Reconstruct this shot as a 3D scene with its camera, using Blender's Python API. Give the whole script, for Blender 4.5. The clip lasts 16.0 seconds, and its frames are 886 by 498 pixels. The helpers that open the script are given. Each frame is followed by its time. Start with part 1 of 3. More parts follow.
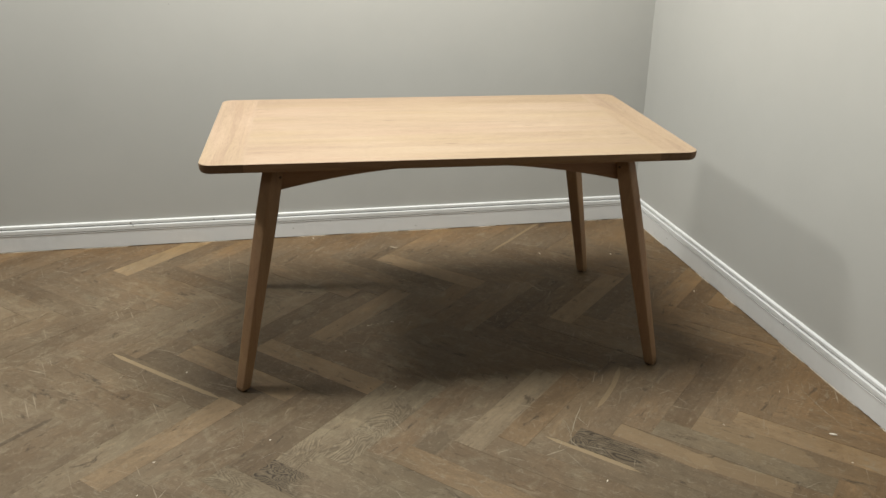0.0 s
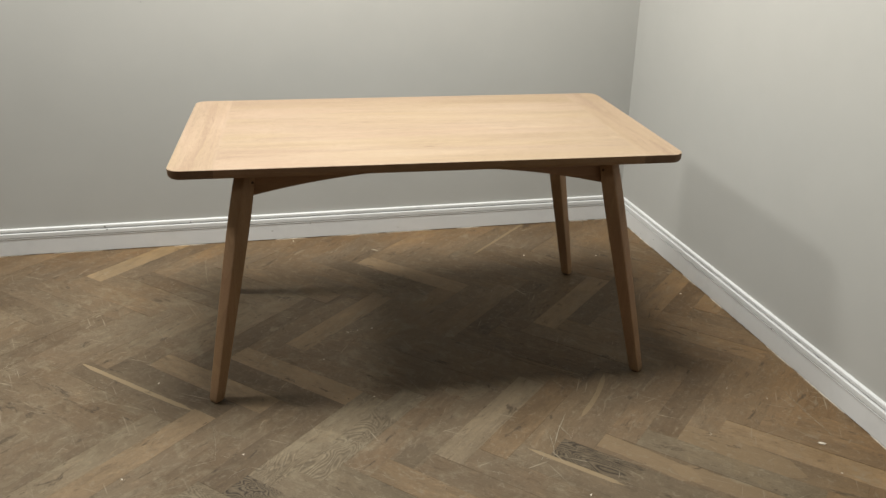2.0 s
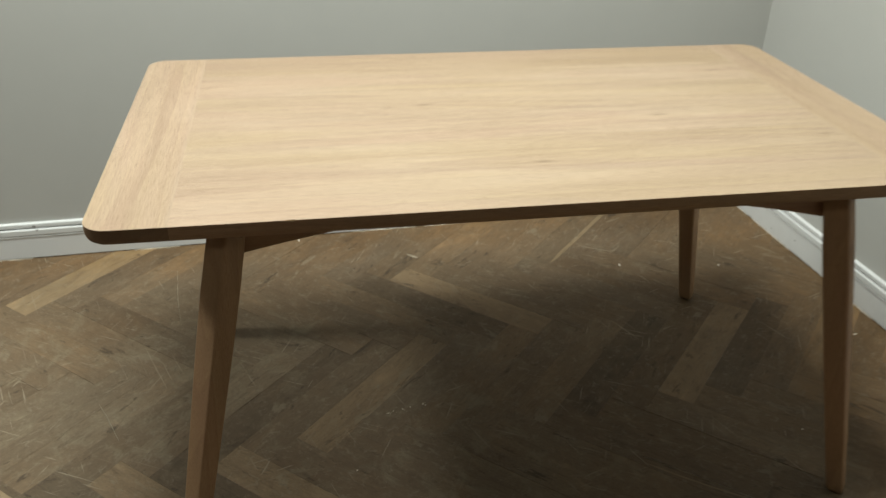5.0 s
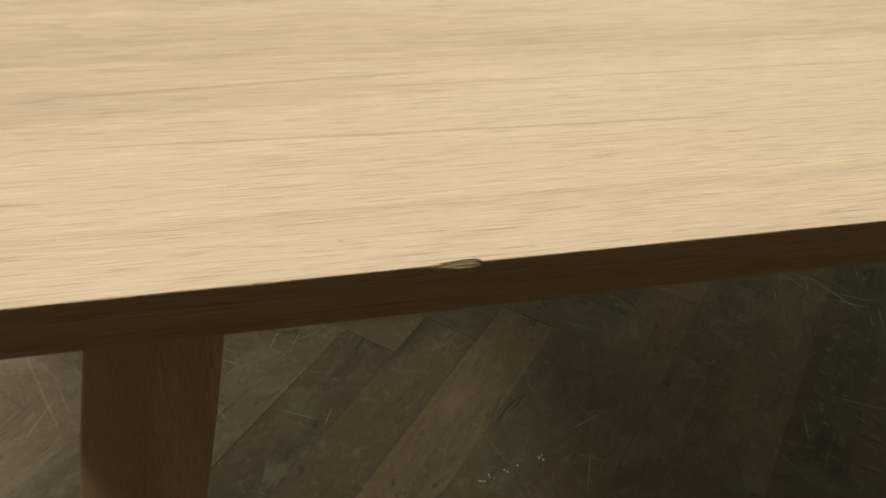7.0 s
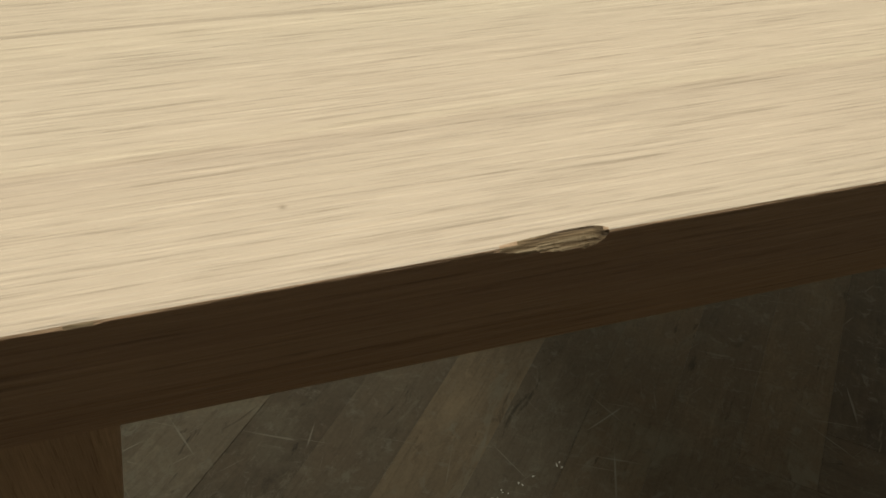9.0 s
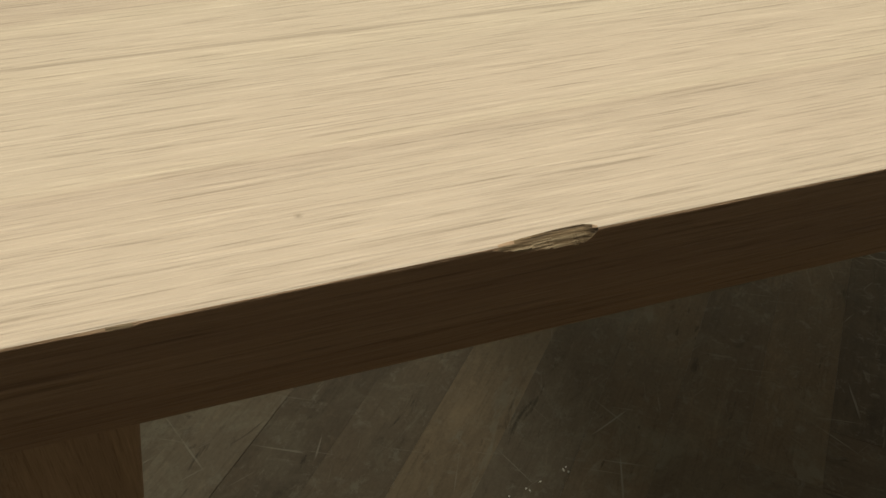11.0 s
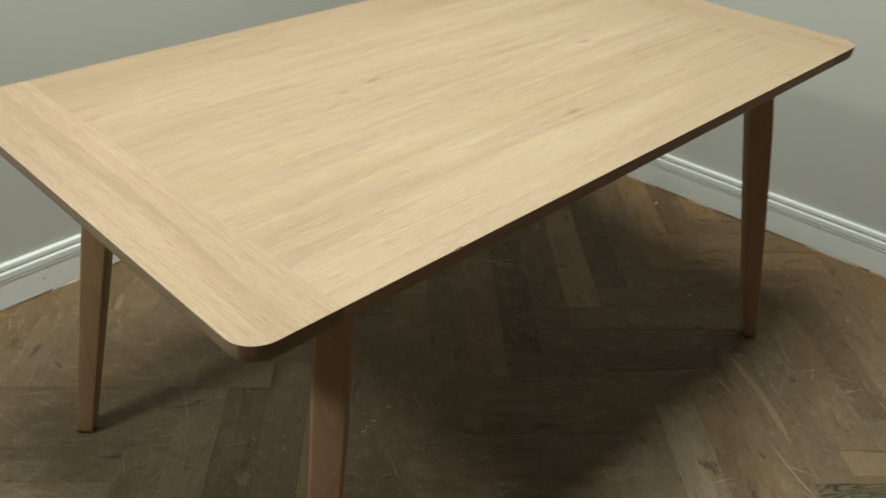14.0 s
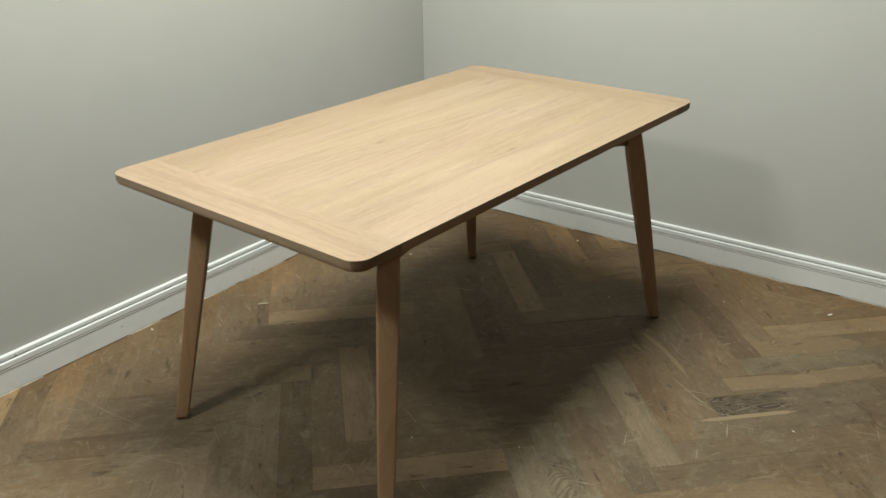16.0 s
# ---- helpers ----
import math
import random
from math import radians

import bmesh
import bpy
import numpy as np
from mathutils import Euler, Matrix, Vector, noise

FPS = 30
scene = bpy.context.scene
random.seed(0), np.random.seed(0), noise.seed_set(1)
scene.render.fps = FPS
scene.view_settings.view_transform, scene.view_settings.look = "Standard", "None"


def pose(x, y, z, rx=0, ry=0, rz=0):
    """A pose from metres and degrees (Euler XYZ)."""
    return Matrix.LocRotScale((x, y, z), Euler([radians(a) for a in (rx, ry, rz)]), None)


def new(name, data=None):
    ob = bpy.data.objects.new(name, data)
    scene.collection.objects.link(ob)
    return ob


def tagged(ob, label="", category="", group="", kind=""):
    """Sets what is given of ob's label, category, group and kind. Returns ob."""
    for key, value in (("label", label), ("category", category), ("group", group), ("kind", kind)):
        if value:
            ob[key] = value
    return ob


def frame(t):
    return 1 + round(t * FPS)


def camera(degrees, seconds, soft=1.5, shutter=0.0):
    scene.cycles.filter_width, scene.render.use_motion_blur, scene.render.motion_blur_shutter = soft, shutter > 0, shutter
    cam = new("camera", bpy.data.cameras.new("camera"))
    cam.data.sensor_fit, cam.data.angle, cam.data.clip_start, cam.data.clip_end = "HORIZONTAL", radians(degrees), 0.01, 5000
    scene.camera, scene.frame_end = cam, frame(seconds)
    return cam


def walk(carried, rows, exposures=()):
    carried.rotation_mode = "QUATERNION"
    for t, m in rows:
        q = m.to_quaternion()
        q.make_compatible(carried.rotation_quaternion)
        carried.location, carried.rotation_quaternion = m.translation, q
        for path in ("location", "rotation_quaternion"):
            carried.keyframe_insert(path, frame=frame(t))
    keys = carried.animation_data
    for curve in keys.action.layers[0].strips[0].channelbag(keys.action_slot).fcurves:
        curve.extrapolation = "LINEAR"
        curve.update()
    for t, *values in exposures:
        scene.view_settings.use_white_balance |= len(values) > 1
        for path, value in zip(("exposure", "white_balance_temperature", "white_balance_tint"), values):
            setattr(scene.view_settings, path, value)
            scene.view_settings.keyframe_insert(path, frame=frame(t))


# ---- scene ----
cam = camera(55.11, 16.0, shutter=0.5)
PATH = [
    (0, -0.4125, -2.7894, 1.4482, 67.697, -0.856, -8.483),
    (0.5, -0.4066, -2.7964, 1.4305, 68.056, -0.703, -8.595),
    (1, -0.4106, -2.7684, 1.4543, 67.449, -0.857, -8.957),
    (1.5, -0.3878, -2.7514, 1.4432, 67.690, -0.743, -8.955),
    (2, -0.3669, -2.7109, 1.4526, 67.324, -0.830, -9.231),
    (2.5, -0.3784, -2.6329, 1.4311, 66.721, -1.020, -9.245),
    (3, -0.4096, -2.4319, 1.4298, 65.822, -1.888, -11.667),
    (3.5, -0.4164, -2.2505, 1.4116, 65.884, -1.465, -13.001),
    (4, -0.3611, -1.9941, 1.3985, 65.899, -1.442, -11.991),
    (4.5, -0.3845, -1.8106, 1.3915, 63.976, -0.809, -9.699),
    (7, -0.5047, -0.6281, 0.9289, 50.780, -3.560, -12.840),
    (7.5, -0.4898, -0.5697, 0.8727, 50.835, -3.120, -15.404),
    (8, -0.4872, -0.5354, 0.8441, 51.059, -2.446, -16.783),
    (8.5, -0.4876, -0.5163, 0.8212, 50.087, -2.064, -17.205),
    (9, -0.4861, -0.5084, 0.8257, 50.070, -1.510, -16.801),
    (11.5, -0.4927, -0.5262, 0.8356, 50.894, 0.019, -18.050),
    (12, -0.5186, -0.5613, 0.8838, 48.608, -0.009, -18.577),
    (12.5, -0.6003, -0.6258, 0.9993, 47.026, -3.286, -23.923),
    (13, -0.6998, -0.7509, 1.1516, 46.892, -3.038, -30.934),
    (13.2, -0.7618, -0.8246, 1.2065, 47.081, -3.503, -33.472),
    (13.5, -0.8772, -0.9324, 1.2506, 52.196, -2.463, -38.636),
    (14, -1.0835, -1.0226, 1.3155, 57.116, -2.159, -44.425),
    (14.5, -1.2867, -1.1259, 1.3797, 61.329, -1.197, -48.787),
    (15, -1.4607, -1.2660, 1.4083, 63.322, -0.820, -50.076),
    (15.5, -1.6178, -1.3997, 1.4330, 64.332, 0.283, -50.728),
    (16, -1.7530, -1.4575, 1.4388, 65.336, 0.530, -50.880),
]
EXPOSURES = [(0.0, 0.15, 6550, 10.5), (3.0, 0.16, 6570, 12), (4.0, 0.12, 6400, 9), (4.5, 0.09, 6350, 5), (7.0, -0.2, 6850, 3), (8.0, -0.19, 6800, 2), (8.5, -0.20, 6550, 0), (9.0, -0.22, 6350, -1), (11.5, -0.28, 6550, 0), (12.5, -0.27, 6700, 0), (13.5, -0.16, 6850, 0), (14.0, -0.15, 6600, -1), (14.5, -0.07, 6400, -4), (15.0, -0.02, 6400, -2), (16.0, 0.06, 6530, 3)]
walk(cam, [(t, pose(*p)) for t, *p in PATH], EXPOSURES)

# ---- light: a long batten over the table, two square panels further off, and what bounces off the room ----
world = bpy.data.worlds.new("room_air")
world.use_nodes = True
world.node_tree.nodes["Background"].inputs[0].default_value = (1.0, 0.95, 0.88, 1)
world.node_tree.nodes["Background"].inputs[1].default_value = 0.0
scene.world = world
CEIL = 3.0
# place under the ceiling, length, width, watts
LAMPS = [(-0.17, -0.12, 1.20, 0.80, 112.0), (-2.50, 0.34, 0.50, 0.50, 58.0), (-2.50, -3.20, 0.30, 0.30, 14.0)]
LAMP_Z = 2.90
LAMP_TINT = (0.975, 1.0, 0.955)

for lx, ly, ln, lb, lw in LAMPS:
    panel = bpy.data.lights.new("lamp_glow", "AREA")
    panel.shape, panel.size, panel.size_y, panel.energy, panel.color = "RECTANGLE", ln, lb, lw, LAMP_TINT
    new("lamp_glow", panel).location = (lx, ly, LAMP_Z)


# ---- materials ----
class Mat:
    """Small helper for node materials."""

    def __init__(self, name, rough=0.6, spec=0.5):
        self.m = bpy.data.materials.new(name)
        self.m.use_nodes = True
        self.t = self.m.node_tree
        self.b = self.t.nodes["Principled BSDF"]
        self.b.inputs["Roughness"].default_value = rough
        self.b.inputs["Specular IOR Level"].default_value = spec

    def n(self, kind, **props):
        nd = self.t.nodes.new(kind)
        for k, v in props.items():
            setattr(nd, k, v)
        return nd

    def put(self, node, values):
        for k, v in values.items():
            if hasattr(v, "is_output"):
                self.t.links.new(v, node.inputs[k])
            else:
                node.inputs[k].default_value = v
        return node

    def coords(self, which="Object"):
        return self.n("ShaderNodeTexCoord").outputs[which]

    def rand(self):
        return self.n("ShaderNodeObjectInfo").outputs["Random"]

    def mapped(self, vec, scale=(1, 1, 1), loc=(0, 0, 0)):
        return self.put(self.n("ShaderNodeMapping"), {"Vector": vec, "Scale": scale, "Location": loc}).outputs[0]

    def noise(self, vec, scale, detail=4.0, rough=0.55, distort=0.0):
        nd = self.put(self.n("ShaderNodeTexNoise"), {"Vector": vec, "Scale": scale, "Detail": detail, "Roughness": rough, "Distortion": distort})
        return nd.outputs["Fac"]

    def ramp(self, fac, stops):
        nd = self.n("ShaderNodeValToRGB")
        e = nd.color_ramp.elements
        while len(e) < len(stops):
            e.new(0.5)
        for el, (p, c) in zip(e, stops):
            el.position = p
            el.color = (*c, 1) if len(c) == 3 else c
        self.t.links.new(fac, nd.inputs[0])
        return nd.outputs[0]

    def mix(self, fac, a, b, mode="MIX"):
        nd = self.n("ShaderNodeMix", data_type="RGBA", blend_type=mode)
        for i, v in ((0, fac), (6, a), (7, b)):
            if hasattr(v, "is_output"):
                self.t.links.new(v, nd.inputs[i])
            else:
                nd.inputs[i].default_value = v if i == 0 or len(v) == 4 else (*v, 1)
        return nd.outputs[2]

    def math(self, op, a, b=0.0, clamp=False):
        nd = self.n("ShaderNodeMath", operation=op, use_clamp=clamp)
        for i, v in ((0, a), (1, b)):
            if hasattr(v, "is_output"):
                self.t.links.new(v, nd.inputs[i])
            else:
                nd.inputs[i].default_value = v
        return nd.outputs[0]

    def shift(self, vec, amount):
        """vec moved by a random step for each object."""
        comb = self.put(self.n("ShaderNodeCombineXYZ"), {0: self.math("MULTIPLY", self.rand(), amount), 1: self.math("MULTIPLY", self.rand(), amount * 0.7), 2: self.math("MULTIPLY", self.rand(), amount * 1.3)}).outputs[0]
        return self.put(self.n("ShaderNodeVectorMath", operation="ADD"), {0: vec, 1: comb}).outputs[0]

    def bump(self, height, strength=0.2, dist=0.002, normal=None):
        nd = self.put(self.n("ShaderNodeBump"), {"Height": height, "Strength": strength, "Distance": dist})
        if normal is not None:
            self.t.links.new(normal, nd.inputs["Normal"])
        return nd.outputs[0]

    def finish(self, colour=None, rough=None, normal=None):
        for k, v in (("Base Color", colour), ("Roughness", rough), ("Normal", normal)):
            if v is None:
                continue
            if hasattr(v, "is_output"):
                self.t.links.new(v, self.b.inputs[k])
            else:
                self.b.inputs[k].default_value = v
        return self.m


def oak_pale(name, along=0, tint=(1, 1, 1), spots=(), heart=False, lines=()):
    """Pale matt oak, the grain along the local axis given."""
    k = Mat(name, 0.58, 0.25)

    def stretched(f):
        return k.mapped(v, [f if i == along else 1.0 for i in range(3)])

    v = k.shift(k.coords(), 9.0)
    # long arched growth figure, soft streaks, cloudy tone, open pores
    arch = k.noise(stretched(0.045), 9.5, 1.6, 0.40, 0.15)
    ring = k.math("FRACT", k.math("MULTIPLY", arch, 9.0))
    streak = k.noise(stretched(0.08), 15.0, 4, 0.55, 0.3)
    cloud = k.noise(stretched(0.30), 6.0, 4, 0.55)
    pore = k.noise(stretched(0.03), 1050.0, 3, 0.7)
    fibre = k.noise(stretched(0.04), 120.0, 3, 0.6)
    c = k.ramp(ring, [(0.0, (0.500, 0.372, 0.258)), (0.10, (0.490, 0.368, 0.262)), (0.30, (0.555, 0.425, 0.302)), (0.78, (0.580, 0.450, 0.318)), (0.93, (0.625, 0.492, 0.338)), (1.0, (0.520, 0.388, 0.270))])
    c = k.mix(0.55, c, k.ramp(cloud, [(0.30, (0.500, 0.374, 0.255)), (0.52, (0.570, 0.437, 0.308)), (0.72, (0.625, 0.500, 0.370))]))
    c = k.mix(0.24, c, k.ramp(streak, [(0.28, (0.83, 0.81, 0.79)), (0.46, (1, 1, 1)), (0.62, (1.0, 1.0, 1.0)), (0.76, (1.10, 1.11, 1.13))]), "MULTIPLY")
    c = k.mix(0.10, c, k.ramp(fibre, [(0.35, (0.88, 0.86, 0.84)), (0.55, (1.03, 1.03, 1.03))]), "MULTIPLY")
    c = k.mix(0.52, c, k.ramp(pore, [(0.34, (0.52, 0.49, 0.46)), (0.43, (0.95, 0.95, 0.95)), (0.55, (1, 1, 1)), (0.67, (1.28, 1.29, 1.30))]), "MULTIPLY")
    # hair-fine limed pores over the coarser ones
    hair = k.noise(stretched(0.022), 2600.0, 2, 0.6)
    c = k.mix(0.42, c, k.ramp(hair, [(0.36, (0.66, 0.63, 0.60)), (0.44, (1, 1, 1)), (0.56, (1, 1, 1)), (0.66, (1.22, 1.23, 1.24))]), "MULTIPLY")
    # soft greyish bands that swell and thin along the board
    band = k.noise(stretched(0.075), 24.0, 2.5, 0.5, 0.5)
    c = k.mix(0.5, c, k.ramp(band, [(0.30, (0.82, 0.81, 0.82)), (0.42, (0.955, 0.945, 0.945)), (0.52, (1.0, 1.0, 1.0)), (0.70, (1.08, 1.085, 1.07))]), "MULTIPLY")
    # yellower and pinker lengths
    hue = k.noise(stretched(0.16), 7.5, 3, 0.5, 0.5)
    c = k.mix(0.5, c, k.ramp(hue, [(0.36, (1.01, 0.955, 0.975)), (0.50, (1.0, 1.0, 0.99)), (0.64, (1.01, 1.02, 0.90))]), "MULTIPLY")
    # a few small knots
    knot = k.put(k.n("ShaderNodeTexVoronoi"), {"Vector": stretched(0.45), "Scale": 1.7, "Randomness": 1.0}).outputs["Distance"]
    c = k.mix(k.ramp(knot, [(0.012, (0.55,) * 3), (0.03, (0.22,) * 3), (0.06, (0.0,) * 3)]), c, (0.28, 0.19, 0.115))
    raw = k.coords()
    for x, y, rx, ry in spots:
        p = k.put(k.n("ShaderNodeMapping", vector_type="TEXTURE"), {"Vector": raw, "Location": (x, y, 0.75), "Scale": (rx, ry, 1.0)}).outputs[0]
        d = k.put(k.n("ShaderNodeVectorMath", operation="LENGTH"), {0: p}).outputs["Value"]
        d = k.math("ADD", d, k.math("MULTIPLY", k.math("SUBTRACT", streak, 0.5), 1.1))
        c = k.mix(k.ramp(d, [(0.15, (0.75,) * 3), (0.45, (0.35,) * 3), (1.0, (0.0,) * 3)]), c, (0.24, 0.165, 0.105))
    for x0, x1, y0, y1, half in lines:
        # a dark growth line that starts and ends thin
        q = k.put(k.n("ShaderNodeSeparateXYZ"), {0: raw}).outputs
        t = k.math("DIVIDE", k.math("SUBTRACT", q[0], x0), x1 - x0, True)
        mid = k.math("ADD", k.math("MULTIPLY", t, y1 - y0), y0)
        mid = k.math("ADD", mid, k.math("MULTIPLY", k.math("SUBTRACT", cloud, 0.5), 0.006))
        wide = k.math("MULTIPLY", k.math("MINIMUM", k.math("MULTIPLY", t, 5.0), k.math("MULTIPLY", k.math("SUBTRACT", 1.0, t), 5.0)), half)
        inside = k.math("SUBTRACT", k.math("MINIMUM", wide, half), k.math("ABSOLUTE", k.math("SUBTRACT", q[1], mid)))
        c = k.mix(k.math("MULTIPLY", k.math("MULTIPLY", inside, 1400.0, True), 0.55), c, (0.34, 0.245, 0.165))
    if heart:
        # a wavy darker strip of heartwood along each end board, and a pale line by the joint
        x = k.math("ABSOLUTE", k.put(k.n("ShaderNodeSeparateXYZ"), {0: raw}).outputs[0])
        off = k.math("ADD", x, k.math("MULTIPLY", k.math("SUBTRACT", k.noise(k.mapped(raw, (1, 1, 1)), 3.2, 3, 0.5), 0.5), 0.085))
        c = k.mix(k.ramp(k.math("MULTIPLY", off, 1.0), [(0.636, (0.0,) * 3), (0.642, (0.08,) * 3), (0.678, (0.12,) * 3), (0.686, (0.46,) * 3), (0.689, (0.0,) * 3)]), c, (0.40, 0.285, 0.195))
        c = k.mix(k.ramp(x, [(0.621, (0.32,) * 3), (0.629, (0.0,) * 3)]), c, (0.66, 0.55, 0.42))
    tone = k.ramp(k.rand(), [(0.0, (0.93, 0.91, 0.885)), (0.5, (1, 1, 1)), (1.0, (1.04, 1.045, 1.05))])
    c = k.mix(1.0, c, tone, "MULTIPLY")
    c = k.mix(1.0, c, tuple(f * x for f, x in zip((0.515, 0.488, 0.474), tint)), "MULTIPLY")
    return k.finish(c, k.ramp(pore, [(0.3, (0.70,) * 3), (0.6, (0.56,) * 3)]), k.bump(pore, 0.7, 0.0007))


def oak_floor(name, tone=None, figure=None, bands=(), film=1.0, island=False):
    """Worn oak floor boards under a grey film, the grain along local x. tone: a board's own colour; figure: (strength, x0, x1)
    of a wavy dark figure; bands: (x0, x1, y0, y1, half width, colour, strength) of sapwood or stain; film: how grey it is."""
    k = Mat(name, 0.55, 0.15)
    geo = k.n("ShaderNodeNewGeometry")
    rnd = geo.outputs["Random Per Island"] if island else k.rand()
    place = geo.outputs["Position"]
    src = k.coords()
    comb = k.put(k.n("ShaderNodeCombineXYZ"), {0: k.math("MULTIPLY", rnd, 23.0), 1: k.math("MULTIPLY", rnd, 61.0), 2: k.math("MULTIPLY", rnd, 37.0)}).outputs[0]
    v = k.put(k.n("ShaderNodeVectorMath", operation="ADD"), {0: src, 1: comb}).outputs[0]
    rnd2 = k.math("FRACT", k.math("MULTIPLY", rnd, 17.31))
    xy = k.put(k.n("ShaderNodeSeparateXYZ"), {0: src}).outputs

    def grey(x):
        return (x, x, x)

    streak = k.noise(k.mapped(v, (0.10, 1, 1)), 34.0, 5, 0.7, 0.3)
    fine = k.noise(k.mapped(v, (0.05, 1, 1)), 240.0, 3, 0.7)
    cloud = k.noise(k.mapped(v, (0.45, 1, 1)), 11.0, 6, 0.66, 0.8)
    grit = k.noise(v, 210.0, 3, 0.75)
    wash = k.noise(place, 2.6, 6, 0.66, 0.5)
    if tone:
        c = k.mix(0.0, tone, tone)
    else:
        c = k.ramp(rnd, [(0.0, (0.205, 0.150, 0.100)), (0.15, (0.262, 0.190, 0.124)), (0.32, (0.235, 0.180, 0.128)), (0.50, (0.288, 0.210, 0.138)),
                         (0.66, (0.250, 0.190, 0.133)), (0.80, (0.312, 0.228, 0.148)), (0.93, (0.272, 0.200, 0.134)), (1.0, (0.190, 0.142, 0.098))])
    c = k.mix(0.8, c, k.ramp(cloud, [(0.33, (0.70, 0.685, 0.67)), (0.45, (0.93, 0.93, 0.925)), (0.55, (1.05, 1.05, 1.05)), (0.68, (1.28, 1.27, 1.25))]), "MULTIPLY")
    # warmer by the walls where the old finish is left
    def gap_to(point, inward):
        d = k.put(k.n("ShaderNodeVectorMath", operation="DOT_PRODUCT"), {0: place, 1: (inward[0], inward[1], 0)}).outputs["Value"]
        return k.math("SUBTRACT", d, point[0] * inward[0] + point[1] * inward[1])
    near = k.math("MINIMUM", k.math("MULTIPLY", gap_to((1.119, 0.994), (0.0452, -0.9990)), 2.4), gap_to((1.119, 0.994), (-0.9982, -0.0604)))
    near = k.math("ADD", near, k.math("MULTIPLY", k.math("SUBTRACT", wash, 0.5), 0.9))
    honey = k.ramp(near, [(0.02, grey(0.85)), (0.20, grey(0.55)), (0.48, grey(0.0))])
    c = k.mix(honey, c, k.mix(0.9, c, (1.22, 1.10, 0.90), "MULTIPLY"))
    trod = k.ramp(k.math("MULTIPLY", near, 0.5), [(0.12, grey(0.25)), (0.50, grey(0.6)), (0.66, grey(1.0))])
    # the grey film of wear, in patches that run on from board to board
    worn = k.math("SUBTRACT", k.ramp(wash, [(0.34, grey(0.12)), (0.60, grey(0.72))]), k.math("MULTIPLY", honey, 0.5), True)
    c = k.mix(k.math("MULTIPLY", k.math("MULTIPLY", worn, film), trod), c, k.mix(k.ramp(rnd2, [(0.0, grey(0.0)), (1.0, grey(1.0))]), (0.250, 0.206, 0.154), (0.335, 0.284, 0.218)))
    chalk = k.noise(k.mapped(place, (1, 1, 1), (3.1, 7.7, 0)), 13.0, 6, 0.7, 0.9)
    c = k.mix(k.math("MULTIPLY", k.ramp(chalk, [(0.50, grey(0.0)), (0.70, grey(0.66 * film))]), trod), c, (0.405, 0.365, 0.280))
    c = k.mix(0.75, c, k.ramp(k.noise(place, 1.5, 3, 0.5), [(0.32, (0.86, 0.86, 0.85)), (0.5, grey(1.0)), (0.68, (1.12, 1.115, 1.10))]), "MULTIPLY")
    # smudges trodden in along the grain
    smudge = k.noise(k.mapped(v, (0.5, 1, 1)), 42.0, 5, 0.7, 0.7)
    c = k.mix(1.0, c, k.ramp(smudge, [(0.30, (0.72, 0.71, 0.70)), (0.42, grey(0.97)), (0.58, grey(1.01)), (0.70, (1.24, 1.235, 1.22))]), "MULTIPLY")
    # grain
    c = k.mix(0.45, c, k.ramp(streak, [(0.27, (0.50, 0.47, 0.43)), (0.42, grey(0.95)), (0.60, grey(1.0)), (0.78, (1.30, 1.28, 1.24))]), "MULTIPLY")
    c = k.mix(0.22, c, k.ramp(fine, [(0.33, (0.52, 0.50, 0.47)), (0.48, grey(1.0)), (0.70, grey(1.12))]), "MULTIPLY")
    c = k.mix(0.28, c, k.ramp(grit, [(0.30, grey(0.62)), (0.5, grey(1.0)), (0.72, grey(1.28))]), "MULTIPLY")
    if figure:
        wavy = k.noise(k.mapped(v, (0.40, 1.0, 1.0)), 8.0, 2.0, 0.45, 1.0)
        ring = k.math("PINGPONG", k.math("MULTIPLY", wavy, 74.0), 1.0)
        lines = k.ramp(ring, [(0.0, (0.26, 0.245, 0.23)), (0.28, (0.60, 0.59, 0.57)), (0.5, (1.0, 1.0, 1.0)), (0.85, (1.12, 1.12, 1.10)), (1.0, (1.45, 1.44, 1.42))])
        end = k.math("ADD", xy[0], k.math("MULTIPLY", k.math("SUBTRACT", cloud, 0.5), 0.20))
        span = k.math("MULTIPLY", k.ramp(end, [(max(0.0, figure[1] - 0.02), grey(0.0 if figure[1] > 0 else 1.0)), (figure[1] + 0.02, grey(1.0))]),
                      k.ramp(end, [(figure[2] - 0.03, grey(1.0)), (figure[2] + 0.03, grey(0.0))]))
        c = k.mix(k.math("MULTIPLY", span, figure[0]), c, k.mix(1.0, c, lines, "MULTIPLY"))
        if figure[0] > 0.9:
            c = k.mix(k.math("MULTIPLY", span, 0.55), c, k.mix(1.0, (0.135, 0.118, 0.095), lines, "MULTIPLY"))
    for x0, x1, y0, y1, half, colour, strength in bands:
        t = k.math("DIVIDE", k.math("SUBTRACT", xy[0], x0), x1 - x0, True)
        mid = k.math("ADD", k.math("MULTIPLY", k.math("MULTIPLY", t, t), y1 - y0), y0)
        mid = k.math("ADD", mid, k.math("MULTIPLY", k.math("SUBTRACT", streak, 0.5), 0.006))
        mid = k.math("ADD", mid, k.math("MULTIPLY", k.math("SUBTRACT", cloud, 0.5), min(0.05, half * 0.9)))
        wide = k.math("MULTIPLY", k.math("MINIMUM", k.math("MULTIPLY", t, 7.0), k.math("MULTIPLY", k.math("SUBTRACT", 1.0, t), 7.0)), half, False)
